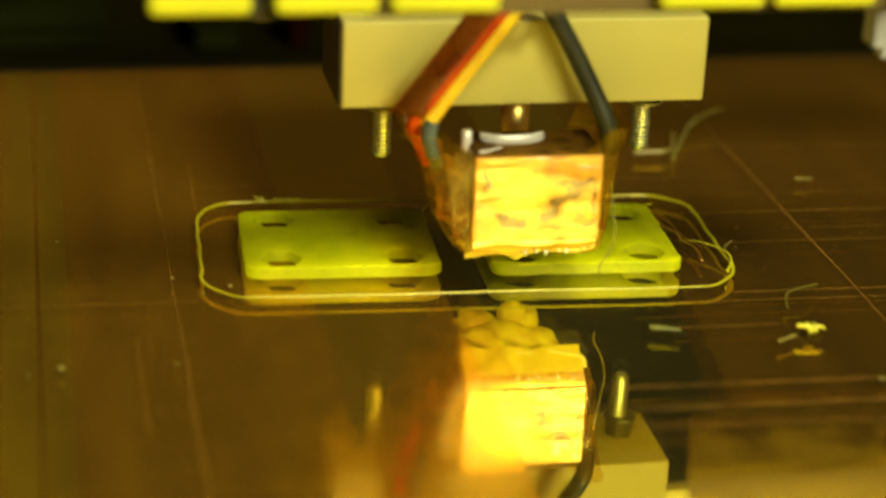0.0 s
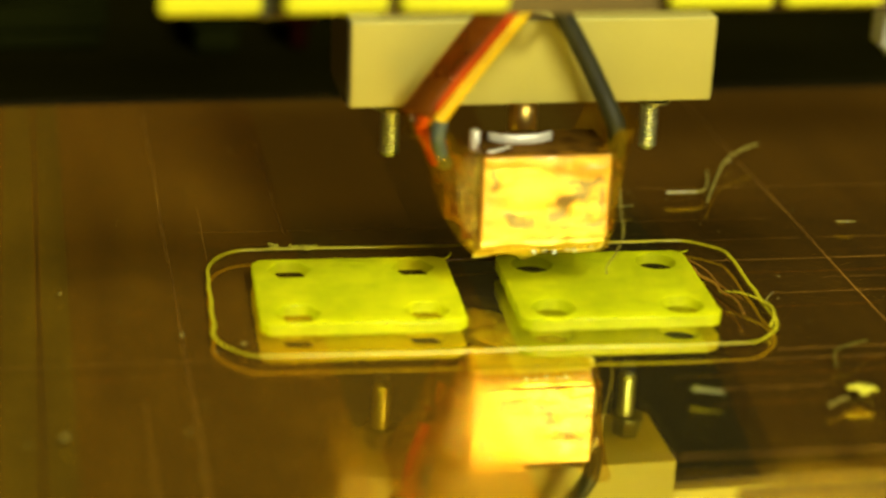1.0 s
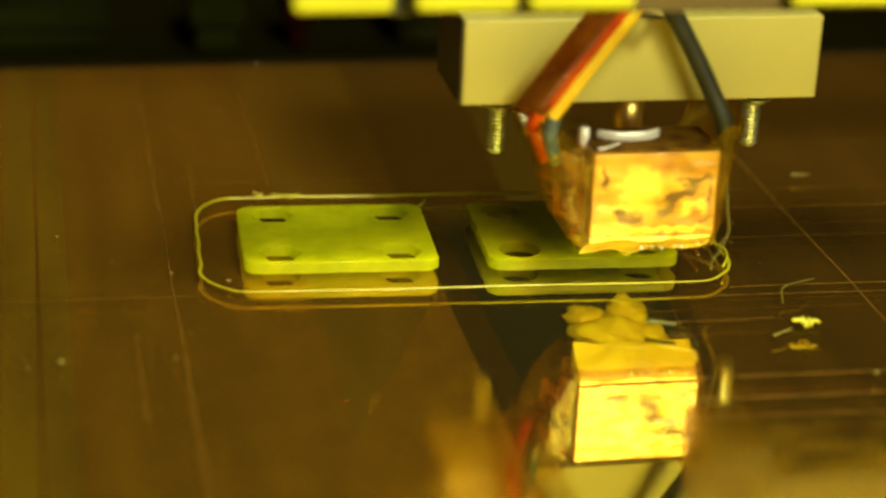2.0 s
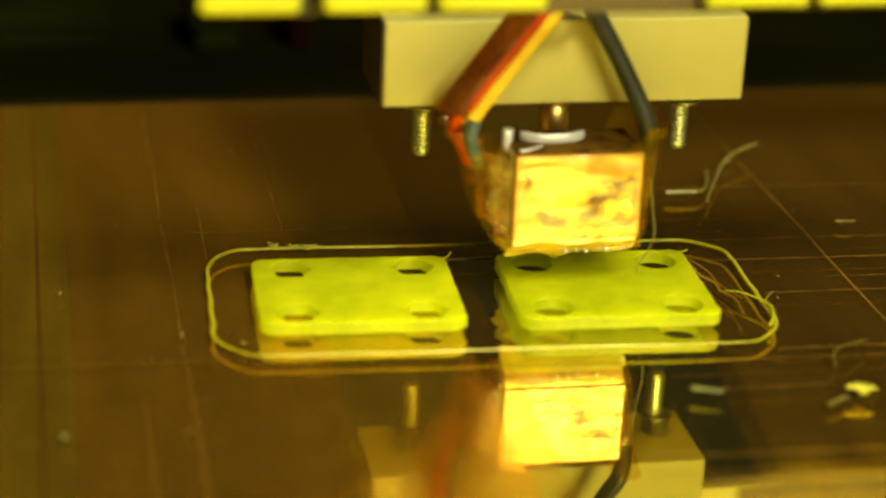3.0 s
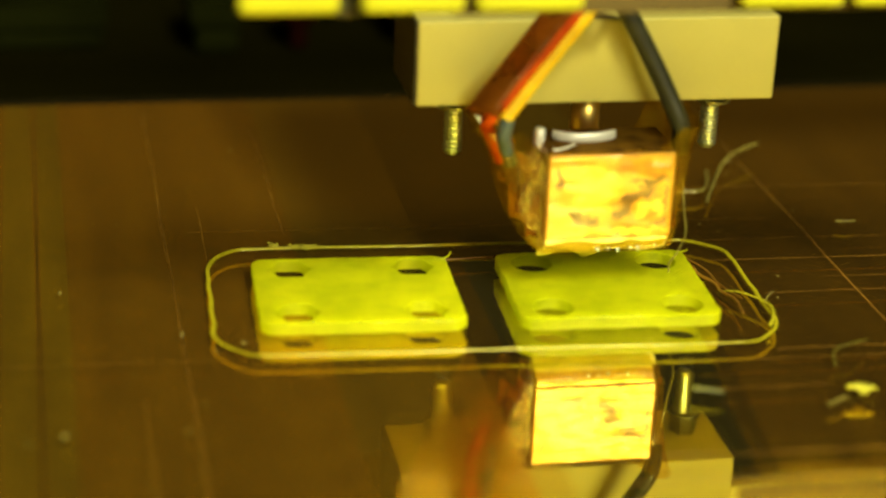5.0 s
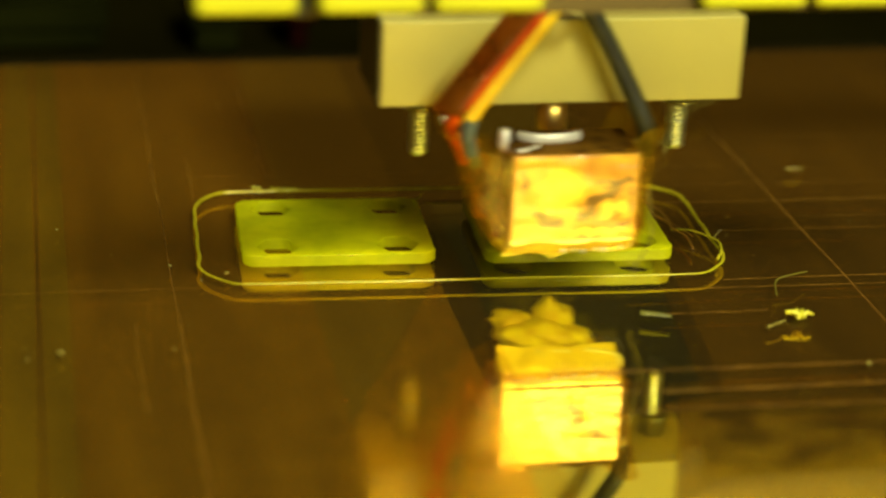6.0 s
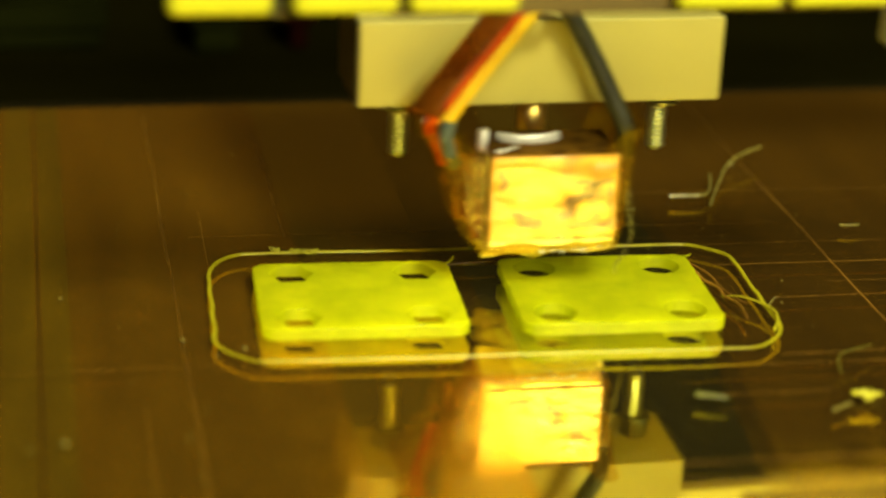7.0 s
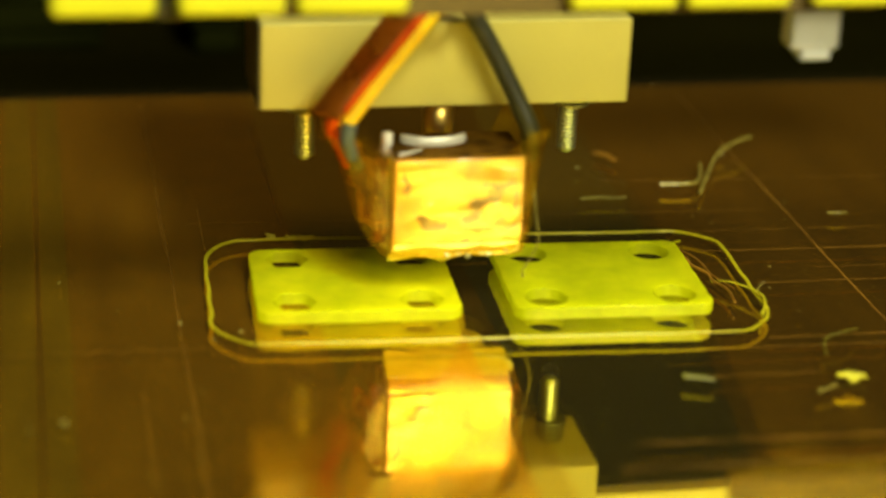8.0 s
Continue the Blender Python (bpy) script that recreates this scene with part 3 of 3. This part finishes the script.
shred("plastic_string", "bent pale plastic string lying on the bed", [(42.1, 57.6, 0.5), (46, 57.2, 0.6), (50, 57.9, 0.5), (52.4, 62, 0.6), (54.3, 68.5, 1.0)], 0.34)
shred("plastic_string", "pale plastic string with a raised end", [(49.3, 52, 0.4), (52.5, 59, 0.5), (57, 68, 1.0), (60.4, 73.3, 1.8), (66, 78, 2.4), (70.4, 81.7, 2.0)], 0.3)
shred("plastic_string", "thin curled plastic string on the glass", [(47.5, -28, 0.3), (48.5, -24, 0.9), (50, -22.5, 1.4), (53, -21.5, 1.6), (56.8, -18.8, 0.9)], 0.13, CHIP)
shred("plastic_chip", "flat yellow-green plastic chip on the glass", [(19.3, -33.4, 0.4), (21.7, -34.3, 0.5), (24.6, -35.4, 0.4)], 0.75, CHIP, 0.5)
shred("plastic_string", "short pale plastic string on the glass", [(41.0, -41.5, 0.2), (43, -40.6, 0.4), (45.2, -39.2, 0.3)], 0.2)
shred("plastic_string", "tiny pale plastic thread on the glass", [(73, 39, 0.2), (75, 38.2, 0.4), (77, 38.8, 0.2)], 0.18)
shred("plastic_string", "fine pale threads beside the printed plate", [(33.6, 22, 0.3), (35.2, 17, 0.7), (35.6, 14, 0.4), (37.2, 9, 0.7), (37.4, 6, 0.4), (38.8, 2, 0.5), (38.5, -4, 0.3)], 0.3, RESIN)
shred("plastic_string", "fine amber threads beside the printed plate", [(35.0, 24, 0.2), (37.6, 17, 0.3), (38.4, 9, 0.2), (40.4, 2, 0.4)], 0.16, RESIN)
# thin line laid where the back of the skirt is mirrored
shred("plastic_string", "amber line in place of the skirt's reflection behind the prints", [(-12, 26.4, 0.2), (-6, 26.8, 0.2), (-2, 27.2, 0.2)], 0.08, RESIN)


shred("plastic_streak", "flat glossy amber streak on the glass", [(23, 51.6, 0.1), (27, 52.0, 0.2), (30, 51.4, 0.2), (33, 51.8, 0.1)], 0.5, PALE, 0.3)
shred("plastic_streak", "blurry pale plastic smear on the glass", [(33, 79, 0.1), (35, 77.5, 0.3), (36.6, 74, 0.1)], 0.7, RESIN, 0.3)


def star_scrap():
    rnd = random.Random(11)
    bm = bmesh.new()
    for k in range(6):
        a = k * math.pi / 3 + rnd.uniform(-0.3, 0.3)
        l = rnd.uniform(1.2, 3.0)
        tube([(0, 0, 0.6), (l * 0.5 * math.cos(a), l * 0.5 * math.sin(a), rnd.uniform(0.5, 1.3)), (l * math.cos(a), l * math.sin(a), rnd.uniform(0.3, 1.4))], rnd.uniform(0.45, 0.8), 7, wobble=0.5, taper=0.6, into=bm)
    return rides(tagged(part("plastic_scrap", bm, SCRAP, smooth=True), "crumpled pale yellow plastic scrap on the glass", "plastic scrap", "scraps of plastic on the bed"), 48.6, -38.2)


star_scrap()
for x, y, r in ((-85.4, -38.7, 0.55), (-91, -40.5, 0.3), (-64.3, -2.2, 0.4), (-59, -9.5, 0.3), (-66, -39, 0.3), (54, -58, 0.5), (66, 46, 0.2), (61.5, 76, 0.7), (-47, 92, 0.3), (51, 12.5, 0.25),
                (-85, 18, 0.3), (47.5, 2.6, 0.25), (27, 70, 0.4), (-54, -7, 0.45)):
    rnd = random.Random(int(x * 7 + y))
    bm = bmesh.new()
    bmesh.ops.create_icosphere(bm, subdivisions=2, radius=r * MM)
    for v in bm.verts:
        v.co *= 1 + 0.5 * noise.noise(v.co / MM * 1.3 + Vector((x, y, 0)))
        v.co.z = max(v.co.z * 0.5 + r * 0.3 * MM, 0.0)
    rides(tagged(part("crumb", bm, PALE), "tiny pale plastic crumb on the glass", "plastic crumb", "crumbs on the bed"), x, y)


def dust():
    rnd = random.Random(21)
    bm = bmesh.new()
    for _ in range(170):
        x, y, r = rnd.uniform(-110, 120), rnd.uniform(-100, 110), rnd.choice((0.06, 0.07, 0.09, 0.12, 0.16))
        bmesh.ops.create_icosphere(bm, subdivisions=1, radius=r * MM, matrix=Matrix.Translation((x * MM, y * MM, r * 0.4 * MM)))
    return rides(tagged(part("dust", bm, PALE), "fine specks of dust and plastic on the glass", "dust", kind="stuff"))


dust()


# ---- the print head, which slides along x ----
def film_wrap():
    """A bag of film folded round the heater: loft of rounded rectangles, wider towards the top."""
    rows = [(10.2, -12.4, 12.4, -20.8, -6), (10.9, -13.4, 13.0, -21.4, -6), (12.6, -15.2, 13.4, -20.8, -6), (15.0, -16.9, 14.0, -20.6, -5), (19, -18.4, 14.4, -20.8, -5), (25, -19.8, 15.0, -20.8, -4), (29.5, -21.6, 15.8, -20.4, -1),
            (32.5, -23.6, 16.6, -20.8, 0), (34.0, -25.4, 17.2, -21.0, 0)]
    bm = bmesh.new()
    rings = []
    for z, x0, x1, y0, y1 in rows:
        ring = []
        base = rounded(x1 - x0, y1 - y0, 1.6, 4)
        dense = []
        for i, (x, y) in enumerate(base):
            nx, ny = base[(i + 1) % len(base)]
            k = max(1, int(math.hypot(nx - x, ny - y) / 2.2))
            dense += [(x + (nx - x) * j / k, y + (ny - y) * j / k) for j in range(k)]
        count = 56
        for i in range(count):
            x, y = dense[int(i * len(dense) / count)]
            p = Vector((x + (x0 + x1) / 2, y + (y0 + y1) / 2, z))
            if -15.5 < p.x < 12.5:
                p.z = min(z, 29.7 if p.y < -12 else 24.0)
            w = (noise.noise_vector(p * 0.22) * 0.9 + noise.noise_vector(p * 0.6) * 0.35) * (0.45 if z < 14 else 1.0)
            ring.append(bm.verts.new((p + Vector((w.x, w.y, w.z * 0.6))) * MM))
        rings.append(ring)
    for a, b in zip(rings, rings[1:]):
        for i in range(len(a)):
            bm.faces.new((a[i], a[(i + 1) % len(a)], b[(i + 1) % len(a)], b[i]))
    return bm


def crumpled(x0, x1, y0, y1, z0, z1, seed):
    """A creased upright sheet of film between two upright edges, with ragged sides."""
    bm = bmesh.new()
    cols, rows = 9, 16
    grid = []
    for j in range(rows + 1):
        z = z0 + (z1 - z0) * j / rows
        ring = []
        for i in range(cols + 1):
            u = i / cols
            p = Vector((x0 + (x1 - x0) * u, y0 + (y1 - y0) * u, z))
            w = noise.noise_vector(p * 0.35 + Vector((seed * 9.1, 0, 0))) * 0.55 + noise.noise_vector(p * 0.9 + Vector((0, seed * 5.3, 0))) * 0.3
            ring.append(bm.verts.new((p + Vector((w.x, w.y * 1.3, w.z * 0.5))) * MM))
        grid.append(ring)
    for a, b in zip(grid, grid[1:]):
        for i in range(cols):
            bm.faces.new((a[i], a[i + 1], b[i + 1], b[i]))
    return bm


def blob(cx, cy, cz, rx, ry, rz, lean):
    """An uneven flattened drop stuck to a face that looks along -y."""
    bm = bmesh.new()
    bmesh.ops.create_icosphere(bm, subdivisions=3, radius=1)
    for v in bm.verts:
        k = 1 + 0.35 * noise.noise(v.co * 1.4 + Vector((cx, cz, 1))) + 0.25 * noise.noise(v.co * 3.5 + Vector((cz, cx, 5)))
        x, z = v.co.x * rx * k, v.co.z * rz * k
        v.co = Vector((cx + x * math.cos(lean) - z * math.sin(lean), cy + v.co.y * ry * k, cz + x * math.sin(lean) + z * math.cos(lean))) * MM
    return bm


def print_head():
    hd = thing("extruder", "extruder with tape-wrapped hot end under a cream mounting block", "extruder")
    mount = box(-34.6, 32.6, -12.5, 9.0, 36.2, 52.0, 0.35, 3)
    part("mounting_block", mount, BLOCK, hd, "cream plastic mounting block")
    # thin dark sheet added for the shade on the block's left side
    part("side_shade", box(-35.1, -34.62, -12.2, 9.0, 36.3, 51.9, 0.1), SIDE_SHADE, hd, "thin dark sheet standing in for shade on the block's side")
    for x in (-25, 25):
        prof = [(1.2, 22.6), (1.5, 23.0)]
        z = 23.2
        while z < 35.4:
            prof += [(1.8, z + 0.2), (1.8, z + 0.35), (1.35, z + 0.6), (1.35, z + 0.72)]
            z += 0.85
        bolt = part("bolt", lathe(prof + [(1.2, 36.15)], (x, 0, 0), 20), STEEL, hd, "threaded zinc-plated bolt")
        part("nut", lathe([(2.5, 32.5), (2.9, 32.8), (2.9, 35.7), (2.6, 36.1)], (x + (0.6 if x > 0 else 0), 0.2, 0), 6), DULL, bolt)
        part("washer", lathe([(2.9, 31.7), (3.2, 31.8), (3.2, 32.4), (2.9, 32.5)], (x + (0.6 if x > 0 else 0), 0.2, 0), 24), DULL, bolt)
    part("heat_break", lathe([(2.7, 26), (2.7, 36.15)], (-0.9, -4.6, 0), 28), BRASS, hd, "brass heat break tube", True)
    # bright white curved band and its short tail
    part("bright_band", tube([(-3.6 + 6.2 * math.cos(radians(k)), -13.5 + 3.6 * math.sin(radians(k)), 31.0) for k in range(200, 344, 12)], 0.4, 10, wobble=0.15, flat=2.6), STEEL_GLINT, hd, "bright white curved band above the heater", True)
    part("bright_tail", tube([(-11.0, -21.6, 30.5), (-9.0, -21.0, 30.6), (-6.6, -19.8, 30.8)], 0.5, 8, flat=0.4, wobble=0.4, taper=0.4), STEEL_GLINT, hd, "small bright tail beside the white band", True)
    # small bright post added where the film glints
    part("film_glint", lathe([(0.8, 28.5), (1.0, 28.8), (1.0, 32.4), (0.7, 32.7)], (-12.2, -15.5, 0), 14), STEEL_GLINT, hd, "small bright post in place of a glint on the film", True)
    hot = Vector((-0.25, -1.1, 0.4)) * MM
    block = part("heater_block", box(-11.8, 12.0, -21.5, -8.5, 13.0, 29.4, 0.45, 3), FOIL, hd, "heater block wrapped in golden tape")
    block.location = hot
    part("top_pad", box(-11.5, 11.7, -21.1, -8.8, 29.35, 29.9, 0.2), PAD, block, "dark charred pad on top")
    # added wedge; light thrown up by the bed is put into its pale colour
    under = box(-11.4, 11.6, -21.2, -14.4, 12.4, 13.2, 0.2, 2)
    bmesh.ops.subdivide_edges(under, edges=under.edges[:], cuts=9, use_grid_fill=True)
    for v in under.verts:
        if v.co.z < 0.0129:
            v.co.z -= (v.co.y + 0.0212) * 0.72 + 0.0011 * noise.noise(v.co * 260)
    part("foil_fold", under, LIT_FOLD, block, "crinkled foil wedge underneath, coloured bright for light thrown up by the bed")
    # bright ribbon modelled for the glints along the film's lower edge
    part("film_edge_glint", tube([(-11.2, -15.6, 8.6), (-7.0, -15.2, 9.0), (-2.0, -15.6, 8.5), (3.0, -15.2, 8.9), (8.0, -15.8, 8.6), (11.6, -16.6, 9.4), (12.2, -17.6, 11.2)], 0.42, 7, wobble=0.9), STEEL_GLINT, block, "bright metal ribbon in place of glints along the film's edge", True)
    # steel beads modelled for the glints on the hem
    for x, z, r in ((-1.6, 10.9, 0.3), (0.4, 11.0, 0.2), (2.2, 10.7, 0.3), (4.6, 11.1, 0.18), (6.0, 10.9, 0.34), (9.2, 11.5, 0.2)):
        part("hem_glint", blob(x, -21.5, z, r, r, r * 1.4, 0.2), STEEL, block, "tiny steel bead in place of a glint on the film's hem", True)
    for cx, cy, cz, rx, ry, rz in ((-5.2, -8.6, 8.6, 5.0, 4.6, 2.4), (-0.4, -8.4, 8.2, 6.0, 4.6, 2.6), (4.8, -9.0, 8.8, 4.2, 3.4, 2.0), (-6.0, -4.4, 7.0, 4.6, 3.2, 2.4), (3.2, -4.0, 6.6, 3.0, 3.0, 2.4)):
        part("residue", blob(cx, cy, cz, rx, ry, rz, 0.15), GREASE, block, "yellow-green plastic residue underneath", True)
    part("nozzle", lathe([(0.4, 2.5), (0.9, 2.8), (2.4, 4.6), (3.0, 5.4), (3.0, 26.0)], (0.6, -5.2, 0), 20), GREASE, hd, "nozzle coated in yellow plastic", True)
    wrap = part("film_wrap", film_wrap(), FILM, hd, "crumpled amber film wrapped round the heater", True)
    wrap.location = hot
    for k, (x0, x1, y0, y1, z0, z1, mat) in enumerate(((-14.6, -12.4, -17.5, -19.6, 12.6, 29.0, SCORCHED), (-16.6, -14.2, -13.0, -18.4, 15.0, 28.0, AMBER), (-16.2, -14.8, -16.0, -18.6, 17.0, 23.0, SCORCHED),
                                                       (-18.0, -16.4, -10.0, -15.0, 21.0, 30.0, AMBER), (12.6, 13.6, -19.5, -18.0, 13.5, 30.5, SCORCHED))):
        part("film_fold", crumpled(x0, x1, y0, y1, z0, z1, k), mat, wrap, "creased fold of amber film", True)
    part("hair", tube([(14.0, -20.5, 24), (14.6, -20.8, 18), (15.6, -20, 13), (14.8, -19, 9), (13.4, -18.5, 6.2), (13.6, -18.2, 4.4)], 0.14, 5), PALE, hd, "thin trailing plastic hair")
    # cables down to the heater
    cables = []
    cables.append(part("sleeve", tube([(-5.0, -13.0, 58.5), (-10.4, -14.4, 52), (-16.4, -16.2, 45), (-22.2, -17.9, 38), (-23.2, -18.4, 36.6)], 3.7, 16, flat=0.75), SLEEVE, hd, "brown translucent cable sleeve", True))
    cables.append(part("red_cable", tube([(-3.4, -15.2, 58.5), (-9.0, -16.8, 52), (-15.2, -18.6, 45), (-21.2, -20.0, 38), (-22.5, -18.6, 35.6), (-21.6, -14.0, 32.4), (-19.8, -11.0, 28.6), (-18.0, -9.5, 24.5)], 1.5, 12, taper=0.3), RED, hd, "red cable", True))
    cables.append(part("yellow_cable", tube([(-1.4, -15.2, 58.5), (-7.0, -16.8, 52), (-13.2, -18.6, 45), (-19.4, -20.4, 37.4), (-20.2, -20.8, 36.2)], 1.4, 12), GOLD, hd, "yellow cable", True))
    cables.append(part("grey_cable", tube([(-19.6, -20.8, 36.4), (-20.1, -20.6, 33.6), (-19.2, -18.4, 30.5), (-17.4, -15.8, 26.5)], 1.3, 12), BLUE, hd, "blue-grey cable end", True))
    cables.append(part("black_cable", tube([(-0.2, -13.0, 58.5), (3.2, -14.0, 53), (7.2, -15.2, 46), (11.0, -16.6, 38.5), (13.4, -17.6, 33), (14.0, -16, 28)], 1.75, 12), BLACK, hd, "black cable", True))
    cables.append(part("cable_tie", tube([(-4.0, -17.5, 56.6), (-1.4, -18.4, 56.2), (1.8, -15.4, 56.4)], 0.9, 8), GOLD, hd))
    for ob in cables:
        ob.location = Vector((-0.6, -2.6, 0.8)) * MM
    # carriage above
    part("carriage_arm", box(34, 114, 14, 17.5, 58.0, 84, 0.6), BLOCK, hd, "cream plastic carriage arm")
    part("carriage_board", box(-36, 33.5, -6.5, 26, 52.1, 78, 0.3), BOARD, hd, "brown carriage board")
    panel = part("front_rail", box(-37, 62, -52, -48, 64.6, 84, 0.3), BOARD, hd, "brown board behind yellow tabs")
    for x0, x1 in ((-71.0, -55.2), (-51.9, -35.6), (-33.9, -16.5), (9.2, 26.8), (28.2, 45.6), (49.2, 66.0)):
        part("yellow_tab", box(x0, x1, -56, -52.1, 66.0, 82, 1.3, 3), YELLOW, panel, "bright yellow tab")
    part("dark_bracket", box(-55, -51, -50, -30, 64, 90, 0.5), BLACK, hd, "black bracket")
    con = part("white_connector", box(49.9, 58.3, -46.5, -41, 56.0, 63.2, 0.7, 3), WHITE, hd, "white plastic connector")
    part("connector_tip", box(51.9, 57.3, -46, -42, 54.0, 56.1, 0.6), WHITE, con)
    part("connector_lead", box(50.4, 57, -46, -42, 63.1, 84, 0.8), BLACK, con, "black lead")
    return hd


HEAD = print_head()


# ---- dim clutter on the table behind the printer ----
def clutter(name, label, x0, x1, y0, y1, hgt, mat):
    ob = thing(name, label, "box")
    part("body", box(x0, x1, y0, y1, TABLE_Z, TABLE_Z + hgt, 2.0, 2), mat, ob)
    part("lid", box(x0 - 1.5, x1 + 1.5, y0 - 1.5, y1 + 1.5, TABLE_Z + hgt, TABLE_Z + hgt + 6, 1.0, 2), mat, ob)


clutter("storage_box", "dark green storage box on the table", -46, -34, 176, 196, 8, GREEN)
clutter("storage_box", "dark red storage box on the table", -20, -15, 178, 190, 8, RUST)
clutter("storage_box", "dark grey storage box on the table", 10, 26, 180, 200, 7, CARD)
clutter("storage_box", "dark olive storage box on the table", -104, -70, 182, 204, 6, GREEN)


# ---- motion ----
def motions():
    walk(HEAD, [(t, pose(h * MM, 0, 0)) for t, h, s in TRAVEL])
    for ob, x, y, z, turn in RIDERS:
        walk(ob, [(t, pose(x * MM, (y + s) * MM, z * MM, 0, 0, turn)) for t, h, s in TRAVEL])


motions()
